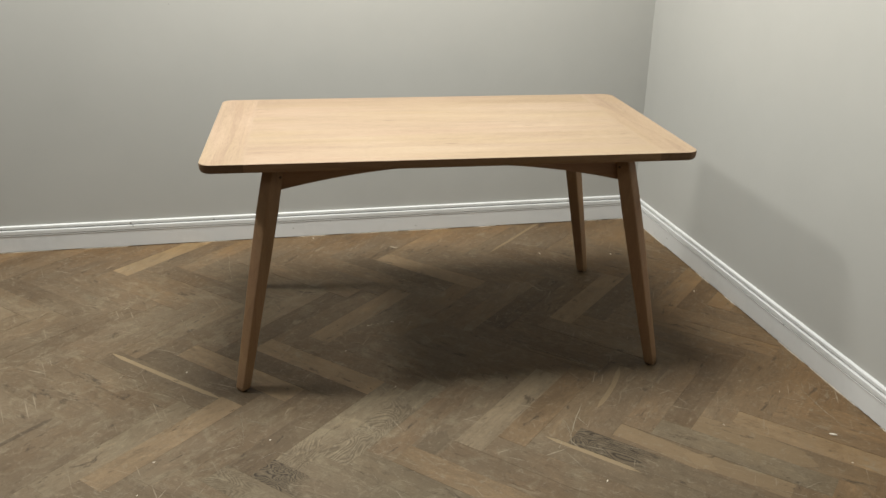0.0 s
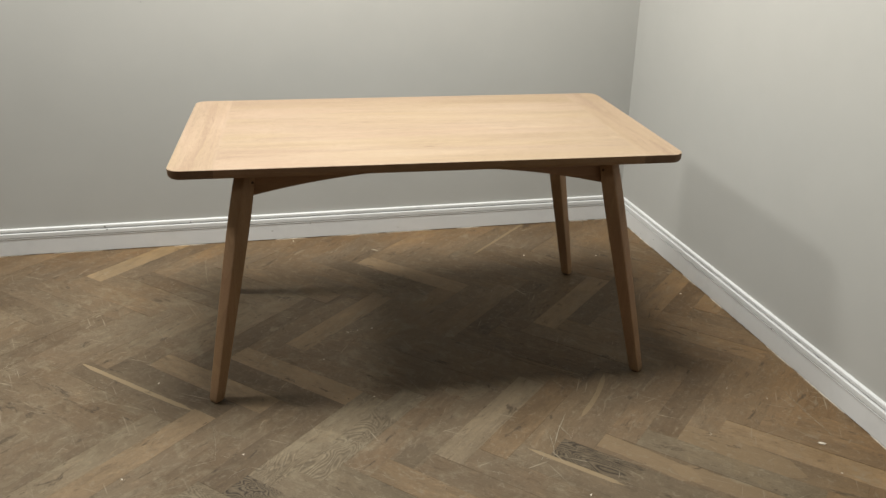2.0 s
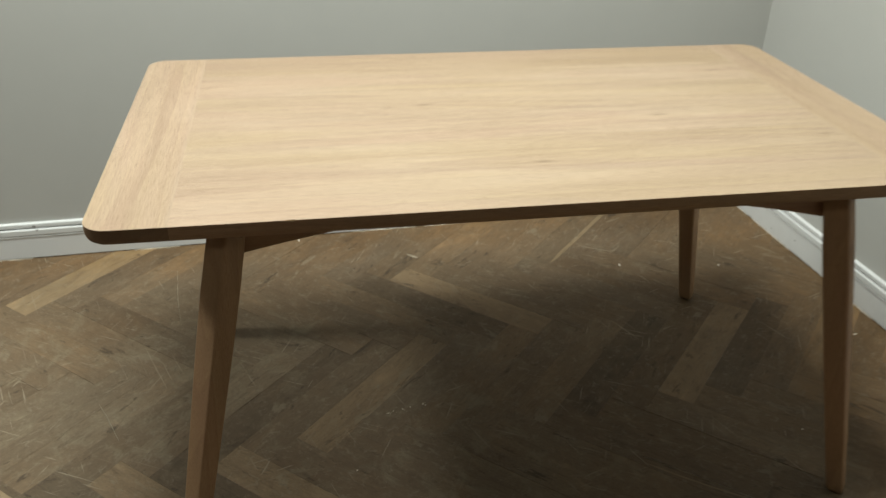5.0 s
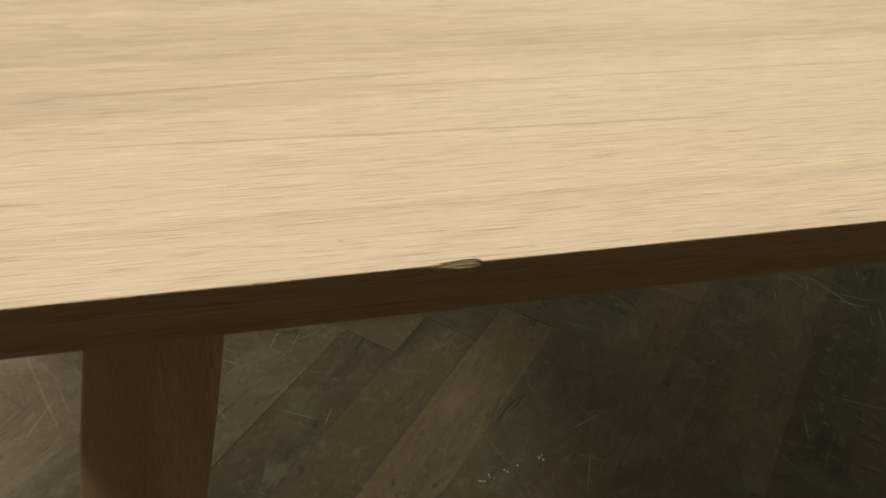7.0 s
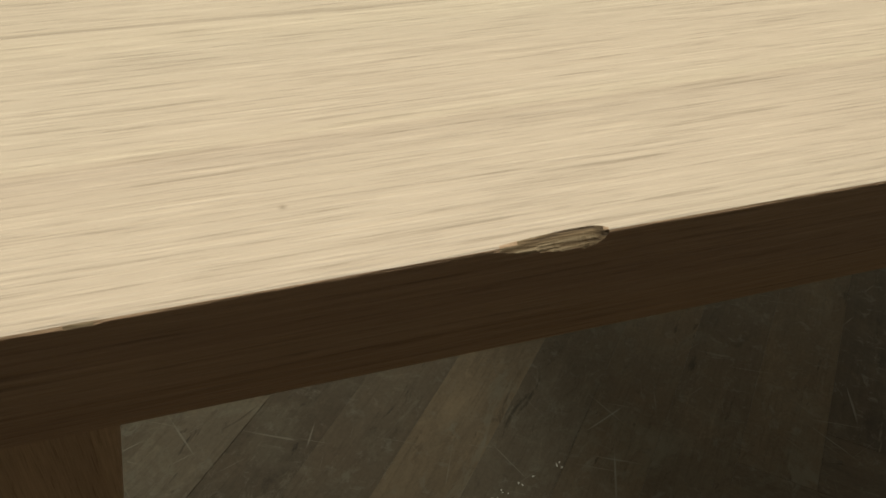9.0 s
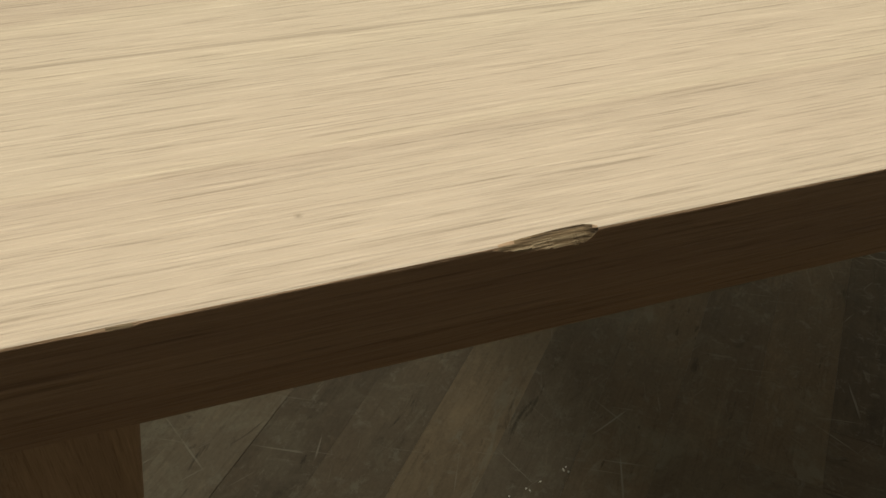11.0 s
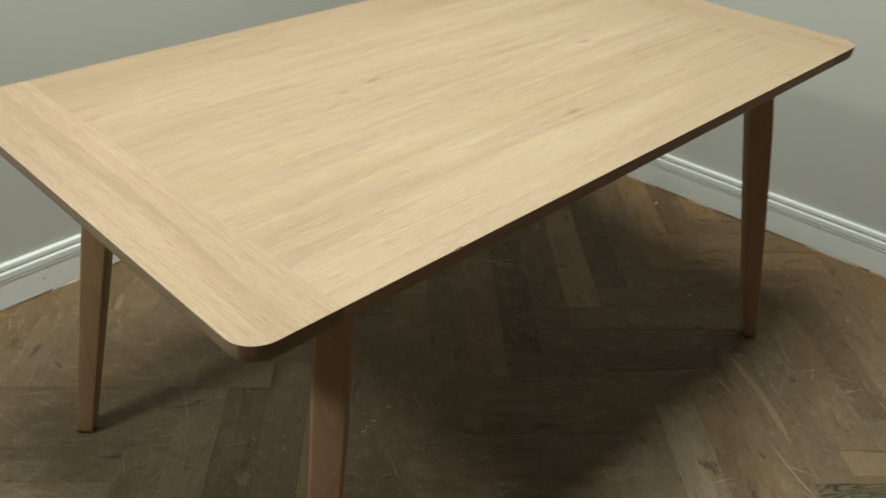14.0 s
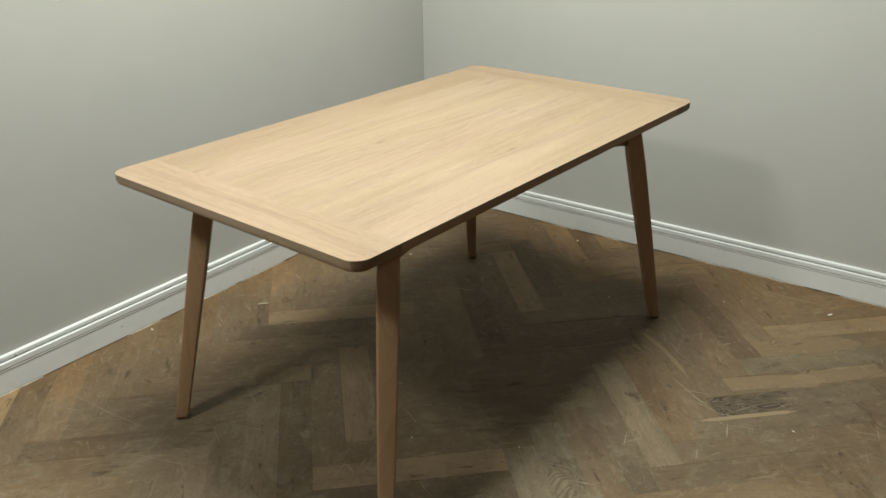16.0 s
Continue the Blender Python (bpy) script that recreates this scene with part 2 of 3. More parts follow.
        wide = k.math("MINIMUM", wide, half)
        inside = k.math("SUBTRACT", wide, k.math("ABSOLUTE", k.math("SUBTRACT", xy[1], mid)))
        c = k.mix(k.math("MULTIPLY", k.math("MULTIPLY", inside, 900.0, True), strength), c, colour)
    # gouges: dark smudges along the grain with a chafed pale rim
    def gouge(step):
        return k.noise(k.mapped(v, (0.34, 1, 1), (0, step, 0)), 24.0, 6, 0.72, 0.7)
    c = k.mix(k.ramp(gouge(0.10), [(0.595, grey(0.0)), (0.66, grey(0.60))]), c, (0.40, 0.355, 0.275))
    c = k.mix(k.ramp(gouge(0.0), [(0.60, grey(0.0)), (0.66, grey(0.70))]), c, (0.085, 0.067, 0.050))
    knots = k.put(k.n("ShaderNodeTexVoronoi"), {"Vector": k.mapped(v, (0.42, 1, 1)), "Scale": 3.4, "Randomness": 1.0}).outputs["Distance"]
    knots = k.math("ADD", knots, k.math("MULTIPLY", k.math("SUBTRACT", streak, 0.5), 0.16))
    c = k.mix(k.ramp(knots, [(0.02, grey(0.6)), (0.05, grey(0.35)), (0.10, grey(0.0))]), c, (0.085, 0.066, 0.050))
    # pale scratches and rubbed-in plaster dust
    trodden = k.ramp(k.noise(k.mapped(place, (1, 1, 1), (5.3, 1.9, 0)), 4.5, 3, 0.6), [(0.44, grey(0.10)), (0.62, grey(1.0))])
    for turn, stretch, cut in ((0.5, 0.035, 0.705), (2.0, 0.045, 0.712), (1.2, 0.03, 0.712), (2.8, 0.05, 0.720)):
        rot = k.n("ShaderNodeMapping")
        k.put(rot, {"Vector": place, "Rotation": (0, 0, turn)})
        sc = k.noise(k.mapped(rot.outputs[0], (stretch, 1.0, 1.0)), 150.0, 2, 0.45, 0.25)
        c = k.mix(k.math("MULTIPLY", trodden, k.ramp(sc, [(cut - 0.02, grey(0.0)), (cut + 0.02, grey(0.75))])), c, (0.54, 0.50, 0.42))
    dust = k.noise(place, 46.0, 5, 0.78, 0.8)
    c = k.mix(k.ramp(dust, [(0.55, grey(0.0)), (0.70, grey(0.55))]), c, (0.44, 0.405, 0.335))
    c = k.mix(1.0, c, (0.452, 0.404, 0.346), "MULTIPLY")
    n1 = k.bump(fine, 0.3, 0.0008)
    return k.finish(c, k.ramp(cloud, [(0.3, grey(0.48)), (0.7, grey(0.66))]), k.bump(streak, 0.3, 0.0015, n1))


def wall_paint(name, colour):
    k = Mat(name, 0.72, 0.3)
    v = k.coords("Object")
    big = k.noise(v, 1.3, 4, 0.55)
    roller = k.noise(v, 260.0, 3, 0.6)
    patch = k.noise(v, 7.0, 5, 0.6)
    a = tuple(x * 0.965 for x in colour)
    b = tuple(min(1, x * 1.03) for x in colour)
    c = k.mix(k.ramp(big, [(0.3, (0,) * 3), (0.7, (1,) * 3)]), a, b)
    c = k.mix(0.25, c, k.ramp(patch, [(0.3, (0.94,) * 3), (0.7, (1.04,) * 3)]), "MULTIPLY")
    return k.finish(c, None, k.bump(roller, 0.12, 0.0008, k.bump(patch, 0.08, 0.003)))


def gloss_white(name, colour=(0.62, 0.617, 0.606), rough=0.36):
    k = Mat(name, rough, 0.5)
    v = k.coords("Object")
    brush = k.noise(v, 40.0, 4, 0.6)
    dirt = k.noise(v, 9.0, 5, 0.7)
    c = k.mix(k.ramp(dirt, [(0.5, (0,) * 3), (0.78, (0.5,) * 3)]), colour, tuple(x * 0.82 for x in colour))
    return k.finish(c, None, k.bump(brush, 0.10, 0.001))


def plain(name, colour, rough=0.6, spec=0.4):
    k = Mat(name, rough, spec)
    v = k.coords("Object")
    nz = k.noise(v, 35.0, 4, 0.6)
    c = k.mix(k.ramp(nz, [(0.35, (0,) * 3), (0.7, (1,) * 3)]), tuple(x * 0.85 for x in colour), tuple(min(1, x * 1.1) for x in colour))
    return k.finish(c)


OAK_X = oak_pale("pale_oak_lengthwise", 0, spots=((0.003, -0.2545, 0.030, 0.009), (-0.165, 0.060, 0.022, 0.006), (0.30, -0.05, 0.03, 0.006), (-0.478, -0.4072, 0.0011, 0.0011), (-0.239, 0.049, 0.020, 0.004), (0.585, -0.187, 0.022, 0.004), (0.605, -0.078, 0.016, 0.003), (0.544, 0.222, 0.030, 0.005)),
                 lines=((-0.575, 0.25, -0.3035, -0.3075, 0.0009), (-0.60, -0.25, -0.338, -0.348, 0.0010), (-0.61, -0.40, -0.300, -0.292, 0.0012)))
OAK_Y = oak_pale("pale_oak_crosswise", 1, (1.0, 0.985, 0.975), heart=True)
OAK_END = oak_pale("pale_oak_end_grain", 1, (0.62, 0.51, 0.43))
# darker copy of the lengthwise oak, the edge's shade put into its tint
OAK_EDGE_SHADED = oak_pale("pale_oak_edge_shaded", 0, (0.90, 0.74, 0.59))
OAK_Z = oak_pale("pale_oak_leg", 2, (1.20, 1.02, 0.835))
OAK_A = oak_pale("pale_oak_rail", 0, (1.10, 0.89, 0.76))


def raw_oak(name):
    """Freshly torn oak, fibres along x."""
    k = Mat(name, 0.85, 0.2)
    f = k.noise(k.mapped(k.coords(), (0.04, 1, 1)), 900.0, 3, 0.6)
    return k.finish(k.ramp(f, [(0.36, (0.060, 0.035, 0.018)), (0.5, (0.140, 0.084, 0.042)), (0.66, (0.30, 0.205, 0.118))]), None, k.bump(f, 0.6, 0.001))


RAW = raw_oak("splintered_raw_oak")
PEG = plain("dark_peg_hole", (0.10, 0.06, 0.035), 0.8)
SAP, SAP_DULL, STAIN = (0.52, 0.425, 0.29), (0.42, 0.335, 0.225), (0.085, 0.066, 0.05)
FLOOR = oak_floor("worn_oak_board")
FLOOR_FAR = oak_floor("worn_oak_board_joined", island=True)
FLOOR_DARK = oak_floor("dark_oak_board", (0.188, 0.143, 0.100), film=0.6)
FLOOR_GREY = oak_floor("grey_oak_board", (0.262, 0.218, 0.158))
FLOOR_ZEBRA = oak_floor("dark_figured_oak_board", (0.245, 0.196, 0.142), (1.0, 0.0, 0.21))
FLOOR_ZEBRA_END = oak_floor("dark_figured_board_end", (0.225, 0.172, 0.120), (1.0, 0.0, 0.125))
FLOOR_FIGURE = oak_floor("grey_figured_oak_board", (0.312, 0.272, 0.208), (0.50, 0.0, 0.34))
FLOOR_FIGURE_END = oak_floor("grey_figured_board_end", (0.300, 0.257, 0.192), (0.50, 0.0, 0.13))
FLOOR_LIGHT = oak_floor("light_oak_board", (0.385, 0.296, 0.202), film=0.15)
FLOOR_HONEY = oak_floor("honey_oak_board", (0.335, 0.250, 0.164), film=0.3)
FLOOR_BRIGHT = oak_floor("bright_honey_oak_board", (0.430, 0.335, 0.222), film=0.1)
FLOOR_SAP_TOP = oak_floor("oak_board_pale_upper_edge", (0.235, 0.180, 0.126), bands=((-0.03, 0.53, 0.066, 0.082, 0.0085, SAP, 0.85),), film=0.6)
FLOOR_SAP_SHORT = oak_floor("oak_board_short_pale_strip", (0.262, 0.210, 0.152), bands=((0.02, 0.325, 0.080, 0.080, 0.0085, SAP, 0.78),))
FLOOR_SAP_LOW = oak_floor("oak_board_pale_lower_edge", (0.24, 0.185, 0.130), bands=((0.0, 0.53, 0.006, 0.010, 0.008, SAP_DULL, 0.8),), film=0.6)
FLOOR_SWIRL = oak_floor("oak_board_pale_swirl", (0.290, 0.222, 0.150), bands=((0.215, 0.500, 0.006, 0.050, 0.0085, SAP_DULL, 0.85),), film=0.5)
FLOOR_SEAM = oak_floor("oak_board_thin_pale_seam", (0.225, 0.170, 0.118), bands=((0.24, 0.50, 0.010, 0.036, 0.0028, SAP_DULL, 0.7),), film=0.6)
PALE = (0.41, 0.318, 0.212)
FLOOR_PALE = oak_floor("pale_grey_oak_board", (0.365, 0.305, 0.226), film=0.6)
FLOOR_BROWN = oak_floor("warm_brown_oak_board", (0.300, 0.218, 0.138), film=0.3)
FLOOR_DARK_TIP = oak_floor("oak_board_dark_tip", (0.262, 0.208, 0.150), bands=((-0.12, 0.12, 0.040, 0.050, 0.034, (0.15, 0.122, 0.088), 0.5),))
FLOOR_PALE_STRIP = oak_floor("oak_board_pale_front_and_end", (0.262, 0.200, 0.138), bands=((-0.06, 0.31, 0.058, 0.028, 0.036, PALE, 0.60), (0.20, 0.60, 0.050, 0.062, 0.036, PALE, 0.55)), film=0.4)
FLOOR_PALE_TIP = oak_floor("oak_board_pale_tip", (0.272, 0.208, 0.142), bands=((-0.06, 0.36, 0.050, 0.028, 0.052, PALE, 0.5),), film=0.4)
FLOOR_STAIN = oak_floor("oak_board_dark_stain", (0.262, 0.206, 0.148), bands=((0.30, 0.50, 0.046, 0.046, 0.009, STAIN, 0.6),))
SUB = plain("dark_board_joint", (0.030, 0.023, 0.017), 0.9)
WALL = wall_paint("warm_grey_wall_paint", (0.402, 0.392, 0.365))
CEILM = wall_paint("dull_grey_ceiling_paint", (0.08, 0.078, 0.074))
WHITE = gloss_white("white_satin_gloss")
METAL = plain("white_enamel", (0.75, 0.75, 0.74), 0.4)
DUST = plain("pale_crumb", (0.62, 0.55, 0.45), 0.8)
SCORE = plain("chalky_scratch", (0.26, 0.225, 0.17), 0.9, 0.1)
SPLINT = plain("dull_wood_splinter", (0.30, 0.25, 0.18), 0.8)


# ---- helpers for meshes ----
def link_mesh(name, bm, material, parent=None, label="", smooth=False):
    me = bpy.data.meshes.new(name)
    bmesh.ops.recalc_face_normals(bm, faces=bm.faces)
    if smooth:
        for f in bm.faces:
            f.smooth = True
    bm.to_mesh(me)
    bm.free()
    for m in material if isinstance(material, (list, tuple)) else (material,):
        me.materials.append(m)
    ob = new(name, me)
    if parent is not None:
        ob.parent = parent
    if label:
        tagged(ob, label)
    return ob


def part(name, bm, material, parent, label="", smooth=False):
    return link_mesh(name, bm, material, parent, label, smooth)


def prism(bm, poly, z0, z1, chamfer=0.0):
    """A prism over a convex polygon (counter-clockwise), its top edge chamfered."""
    n = len(poly)
    cx, cy = sum(p[0] for p in poly) / n, sum(p[1] for p in poly) / n
    rings = [[(x, y, z0) for x, y in poly]]
    if chamfer:
        rings.append([(x, y, z1 - chamfer) for x, y in poly])
        inner = []
        for i in range(n):
            p, q, r = Vector(poly[i - 1]), Vector(poly[i]), Vector(poly[(i + 1) % n])
            a, b = (q - p).normalized(), (r - q).normalized()
            na, nb = Vector((-a.y, a.x)), Vector((-b.y, b.x))
            d = na + nb
            d = d * (chamfer / max(0.3, d.dot(na)))
            inner.append((q.x + d.x, q.y + d.y, z1))
        rings.append(inner)
    else:
        rings.append([(x, y, z1) for x, y in poly])
    vs = [[bm.verts.new(c) for c in ring] for ring in rings]
    bm.faces.new(vs[0][::-1])
    bm.faces.new(vs[-1])
    for a, b in zip(vs, vs[1:]):
        for i in range(n):
            j = (i + 1) % n
            bm.faces.new((a[i], a[j], b[j], b[i]))


def loft(bm, rings, mat=None):
    """Closed rings of equal length joined to a capped solid."""
    vs = [[bm.verts.new(c) for c in ring] for ring in rings]
    n = len(rings[0])
    bm.faces.new(vs[0][::-1])
    bm.faces.new(vs[-1])
    for a, b in zip(vs, vs[1:]):
        for i in range(n):
            j = (i + 1) % n
            bm.faces.new((a[i], a[j], b[j], b[i]))
    return vs


# ---- the room: plan numbers ----
CORNER = Vector((1.119, 0.994))              # foot of the baseboards where the two walls meet
BACK_A, SIDE_A = radians(2.59), radians(3.46)
DB = Vector((-math.cos(BACK_A), -math.sin(BACK_A)))    # along the back wall, to the left
DS = Vector((math.sin(SIDE_A), -math.cos(SIDE_A)))     # along the side wall, towards the viewer
SKIRT = 0.016
NB = Vector((math.sin(BACK_A), -math.cos(BACK_A)))   # into the room
NS = Vector((-math.cos(SIDE_A), -math.sin(SIDE_A)))
BACK_LEN, SIDE_LEN = 8.5, 9.0


def meet(p, d, q, e):
    k = d.x * e.y - d.y * e.x
    s = ((q.x - p.x) * e.y - (q.y - p.y) * e.x) / k
    return p + d * s


# the room's four corners at the plaster
W0 = meet(CORNER - NB * SKIRT, DB, CORNER - NS * SKIRT, DS)
W1 = W0 + DB * BACK_LEN
W2 = W0 + DS * SIDE_LEN
W3 = W1 + DS * SIDE_LEN
ROOM = [W0, W1, W3, W2]                      # counter-clockwise from above


def wall(name, a, b, inward, label, paint=None):
    bm = bmesh.new()
    out = -inward * 0.12
    d = (b - a).normalized() * 0.12
    prism(bm, [tuple(a), tuple(b), tuple(b + out + d), tuple(a + out - d)], -0.05, CEIL)
    return tagged(link_mesh(name, bm, paint or WALL), label, "wall", kind="structure")


WALL_BACK = wall("wall_back", W0, W1, NB, "warm grey painted plaster wall behind the table")
wall("wall_side", W2, W0, NS, "warm grey painted plaster wall beside the table")
wall("wall_left", W1, W3, -NS, "warm grey painted plaster wall closing the room")
wall("wall_front", W3, W2, -NB, "warm grey painted plaster wall closing the room")
bm = bmesh.new()
prism(bm, [tuple(p) for p in ROOM], CEIL, CEIL + 0.1)
tagged(link_mesh("ceiling", bm, CEILM), "plain dark grey painted ceiling", "ceiling", kind="structure")

# the baseboards: tall plain board, step and stacked mouldings on top
PROFILE = [(0.0, 0.0030), (0.0145, 0.0030), (0.0145, 0.0735), (0.0160, 0.0741), (0.0163, 0.0770), (0.0158, 0.0778), (0.0112, 0.0783), (0.0112, 0.0803), (0.0160, 0.0809), (0.0170, 0.0826),
           (0.0172, 0.0976), (0.0162, 0.0992), (0.0035, 0.1002), (0.0035, 0.1036), (0.0104, 0.1043), (0.0112, 0.1058), (0.0112, 0.1150), (0.0100, 0.1172), (0.003, 0.1190), (0.0, 0.1190)]


def baseboard(name, a, b, inward, mitre_a, mitre_b, label):
    """Extruded along a to b; mitres are the cut per metre of depth at each end."""
    bm = bmesh.new()
    d = (b - a).normalized()
    rings = []
    for p, m in ((a, mitre_a), (b, -mitre_b)):
        rings.append([(p.x + inward.x * o + d.x * m * o, p.y + inward.y * o + d.y * m * o, z) for o, z in PROFILE])
    loft(bm, rings)
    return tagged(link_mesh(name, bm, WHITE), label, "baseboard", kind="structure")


BASE_BACK = baseboard("baseboard_1", W0, W1, NB, 1, 1, "white painted moulded baseboard along the back wall")
BASE_SIDE = baseboard("baseboard_2", W2, W0, NS, 1, 1, "white painted moulded baseboard along the side wall")


def mark(name, host, along, up, out, size, stretch, material, a, b_, inward):
    """A small flat fleck on a wall or baseboard, a child of it."""
    d = (b_ - a).normalized()
    p = a + d * along + inward * out
    bm = bmesh.new()
    rings = []
    for o, k in ((0.0, 1.0), (0.0006, 0.9)):
        rings.append([(p.x + d.x * size * stretch * k * math.cos(radians(t)) + inward.x * o, p.y + d.y * size * stretch * k * math.cos(radians(t)) + inward.y * o,
                       up + size * k * math.sin(radians(t)) * (1 + 0.25 * math.sin(3 * t))) for t in range(0, 360, 40)])
    loft(bm, rings)
    return part(name, bm, material, host, "small grey dent in the paint")


DENT = plain("grey_dent", (0.26, 0.25, 0.235), 0.7)
for along, up, out, size in ((1.10, 0.024, 0.0145, 0.0020), (1.50, 0.069, 0.0145, 0.0020), (1.67, 0.043, 0.0145, 0.0022), (2.02, 0.1065, 0.0115, 0.0028), (2.377, 0.1075, 0.0118, 0.0040), (2.368, 0.0965, 0.0168, 0.0030)):
    mark("dent", BASE_BACK, along, up, out, size, 1.5, DENT, W0, W1, NB)
for along, up, out, size in ((1.329, 0.0755, 0.0162, 0.0026), (0.408, 0.044, 0.0145, 0.0020), (0.278, 0.021, 0.0145, 0.0018)):
    mark("dent", BASE_SIDE, along, up, out, size, 1.4, DENT, W0, W2, NS)

mark("scuff", WALL_BACK, 2.121, 1.042, 0.0002, 0.0016, 2.2, DENT, W0, W1, NB)


def crust(host, a, d, inward, length, seed):
    """Crumbly strips of old paint and dust in the corner between baseboard and floor."""
    r = random.Random(seed)
    at = 0.02
    while at < length:
        run = r.uniform(0.05, 0.32)
        steps = max(3, int(run / 0.012))
        rings = []
        for i in range(steps + 1):
            taper = math.sin(math.pi * min(1, max(0.04, i / steps)))
            w, h = r.uniform(0.0006, 0.0022) * (0.35 + 0.65 * taper), r.uniform(0.0004, 0.0014) * (0.35 + 0.65 * taper)
            p = a + d * (at + run * i / steps)
            rings.append([(*(p + inward * o), z) for o, z in ((0.0120, 0.0), (0.0147 + w, 0.0), (0.0146 + w * 0.5, h * 0.8), (0.0143, h))])
        bm = bmesh.new()
        loft(bm, rings)
        part("paint_crust", bm, DUST, host, "pale crumbly crust of old paint")
        at += run + r.choice((0.03, 0.12, 0.30, 0.45))


crust(BASE_BACK, W0, DB, NB, 3.4, 3)
crust(BASE_SIDE, W0, DS, NS, 2.6, 8)

# ---- the ceiling fittings, each a shallow box round its lamp ----
def ceiling_light(x, y, length, width, label):
    ob = tagged(new("ceiling_light"), label, "ceiling light", "ceiling lights")
    ob.location = (x, y, CEIL)
    bm = bmesh.new()
    hx, hy = length / 2 + 0.012, width / 2 + 0.012
    rings = []
    for e, z in ((0.0, 0.0), (0.0, -0.070), (-0.006, -0.078), (-0.016, -0.078), (-0.016, -0.030)):
        rings.append([(sx * (hx + e), sy * (hy + e), z) for sx, sy in ((1, 1), (-1, 1), (-1, -1), (1, -1))])
    loft(bm, rings)
    part("housing", bm, METAL, ob)
    return ob


for i, (lx, ly, ln, lb, lw) in enumerate(LAMPS):
    ceiling_light(lx, ly, ln, lb, "long white enamel batten light under the ceiling" if i == 0 else "square white enamel panel light under the ceiling")

# ---- the table ----
TX, TY, TOP, THICK = 0.7476, 0.4244, 0.75, 0.0278
JOINT = 0.621                # where the end boards begin
RAD = 0.040                  # corner radius
# edge profile: inset, height below the top face
EDGE = [(0.0005, 0.0), (0.00015, 0.00015), (0.0, 0.0005), (0.0, 0.0140), (0.0010, 0.0195), (0.0032, 0.0238), (0.0066, 0.0266), (0.0110, THICK)]
table = tagged(new("dining_table"), "pale oak dining table with splayed tapered legs on the floor", "table")


def end_board(sign):
    bm = bmesh.new()
    rings = []
    for inset, drop in EDGE[::-1]:
        hx, hy, r = TX - inset, TY - inset, max(RAD - inset, 0.008)
        pts = [(JOINT + 0.00004, -hy)]
        for cx, cy, a0 in ((hx - r, -hy + r, -90), (hx - r, hy - r, 0)):
            pts += [(cx + r * math.cos(radians(a0 + 90 * i / 10)), cy + r * math.sin(radians(a0 + 90 * i / 10))) for i in range(11)]
        pts.append((JOINT + 0.00004, hy))
        rings.append([(sign * x, y, TOP - drop) for x, y in pts])
    loft(bm, rings)
    bmesh.ops.recalc_face_normals(bm, faces=bm.faces)
    for f in bm.faces:
        if abs(f.normal.y) > 0.5 and f.normal.z < 0.5:
            f.material_index = 1
    return part("end_board", bm, [OAK_Y, OAK_END], table)


def chip_depth(x):
    """How deep the front edge is splintered at x."""
    c = 0.0
    for x0, x1, d in ((-0.4512, -0.4335, 1.0), (-0.513, -0.503, 0.16)):
        if x0 < x < x1:
            s = (x - x0) / (x1 - x0)
            c = max(c, d * min(1.0, s / 0.62) ** 0.8 * min(1.0, (1 - s) / 0.13) ** 0.6)
    return c


def long_board(y0, y1, front=False, back=False):
    """One lengthwise board; the outer ones carry the shaped edge."""
    bm = bmesh.new()
    gap = 0.00006
    lo = [(0.0, 0.0)] if not front else EDGE
    hi = [(0.0, 0.0)] if not back else EDGE
    if front:
        # stations along x, close together at the splinter
        xs = [-JOINT, -0.53] + [-0.515 + 0.0012 * i for i in range(12)] + [-0.47] + [-0.4517 + 0.0007 * i for i in range(30)] + [-0.41, 0.0, JOINT]
    else:
        xs = [-JOINT, JOINT]
    rings = []
    for x in xs:
        c = chip_depth(x) if front else 0.0
        jag = 0.25 * noise.noise((x * 900, 0.3, 0)) + 0.75
        ring = []
        if front:
            for i, (inset, drop) in enumerate(EDGE):
                if i == 0:
                    inset = inset + 0.0011 * c
                elif i == 1:
                    inset, drop = inset + 0.0009 * c, drop + 0.0007 * c * jag
                elif i == 2:
                    drop = drop + 0.0028 * c * jag
                ring.append((x, -TY + inset, TOP - drop))
        else:
            ring += [(x, y0 + gap, TOP), (x, y0 + gap, TOP - THICK)]
        if back:
            ring += [(x, TY - inset, TOP - drop) for inset, drop in EDGE[::-1]]
        else:
            ring += [(x, y1 - gap, TOP - THICK), (x, y1 - gap, TOP)]
        rings.append(ring)
    loft(bm, rings)
    bmesh.ops.recalc_face_normals(bm, faces=bm.faces)
    if front:
        for f in bm.faces:
            m = f.calc_center_median()
            if chip_depth(m.x) > 0.15 and m.y < -TY + 0.004 and m.z > TOP - 0.0034 and abs(f.normal.x) < 0.9 and f.calc_area() < 1e-4:
                if m.z < TOP - 0.0002:
                    f.material_index = 1
    # the outer edge faces get the darker oak, which paints in their shade
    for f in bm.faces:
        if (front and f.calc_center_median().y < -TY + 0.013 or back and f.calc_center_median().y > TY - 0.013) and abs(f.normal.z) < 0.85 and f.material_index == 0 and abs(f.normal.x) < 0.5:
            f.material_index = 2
    return part("board", bm, [OAK_X, RAW, OAK_EDGE_SHADED], table)


BOARDS = [-TY, -0.279, -0.137, 0.004, 0.145, 0.287, TY]
for i in range(6):
    long_board(BOARDS[i], BOARDS[i + 1], i == 0, i == 5)
end_board(1)
end_board(-1)

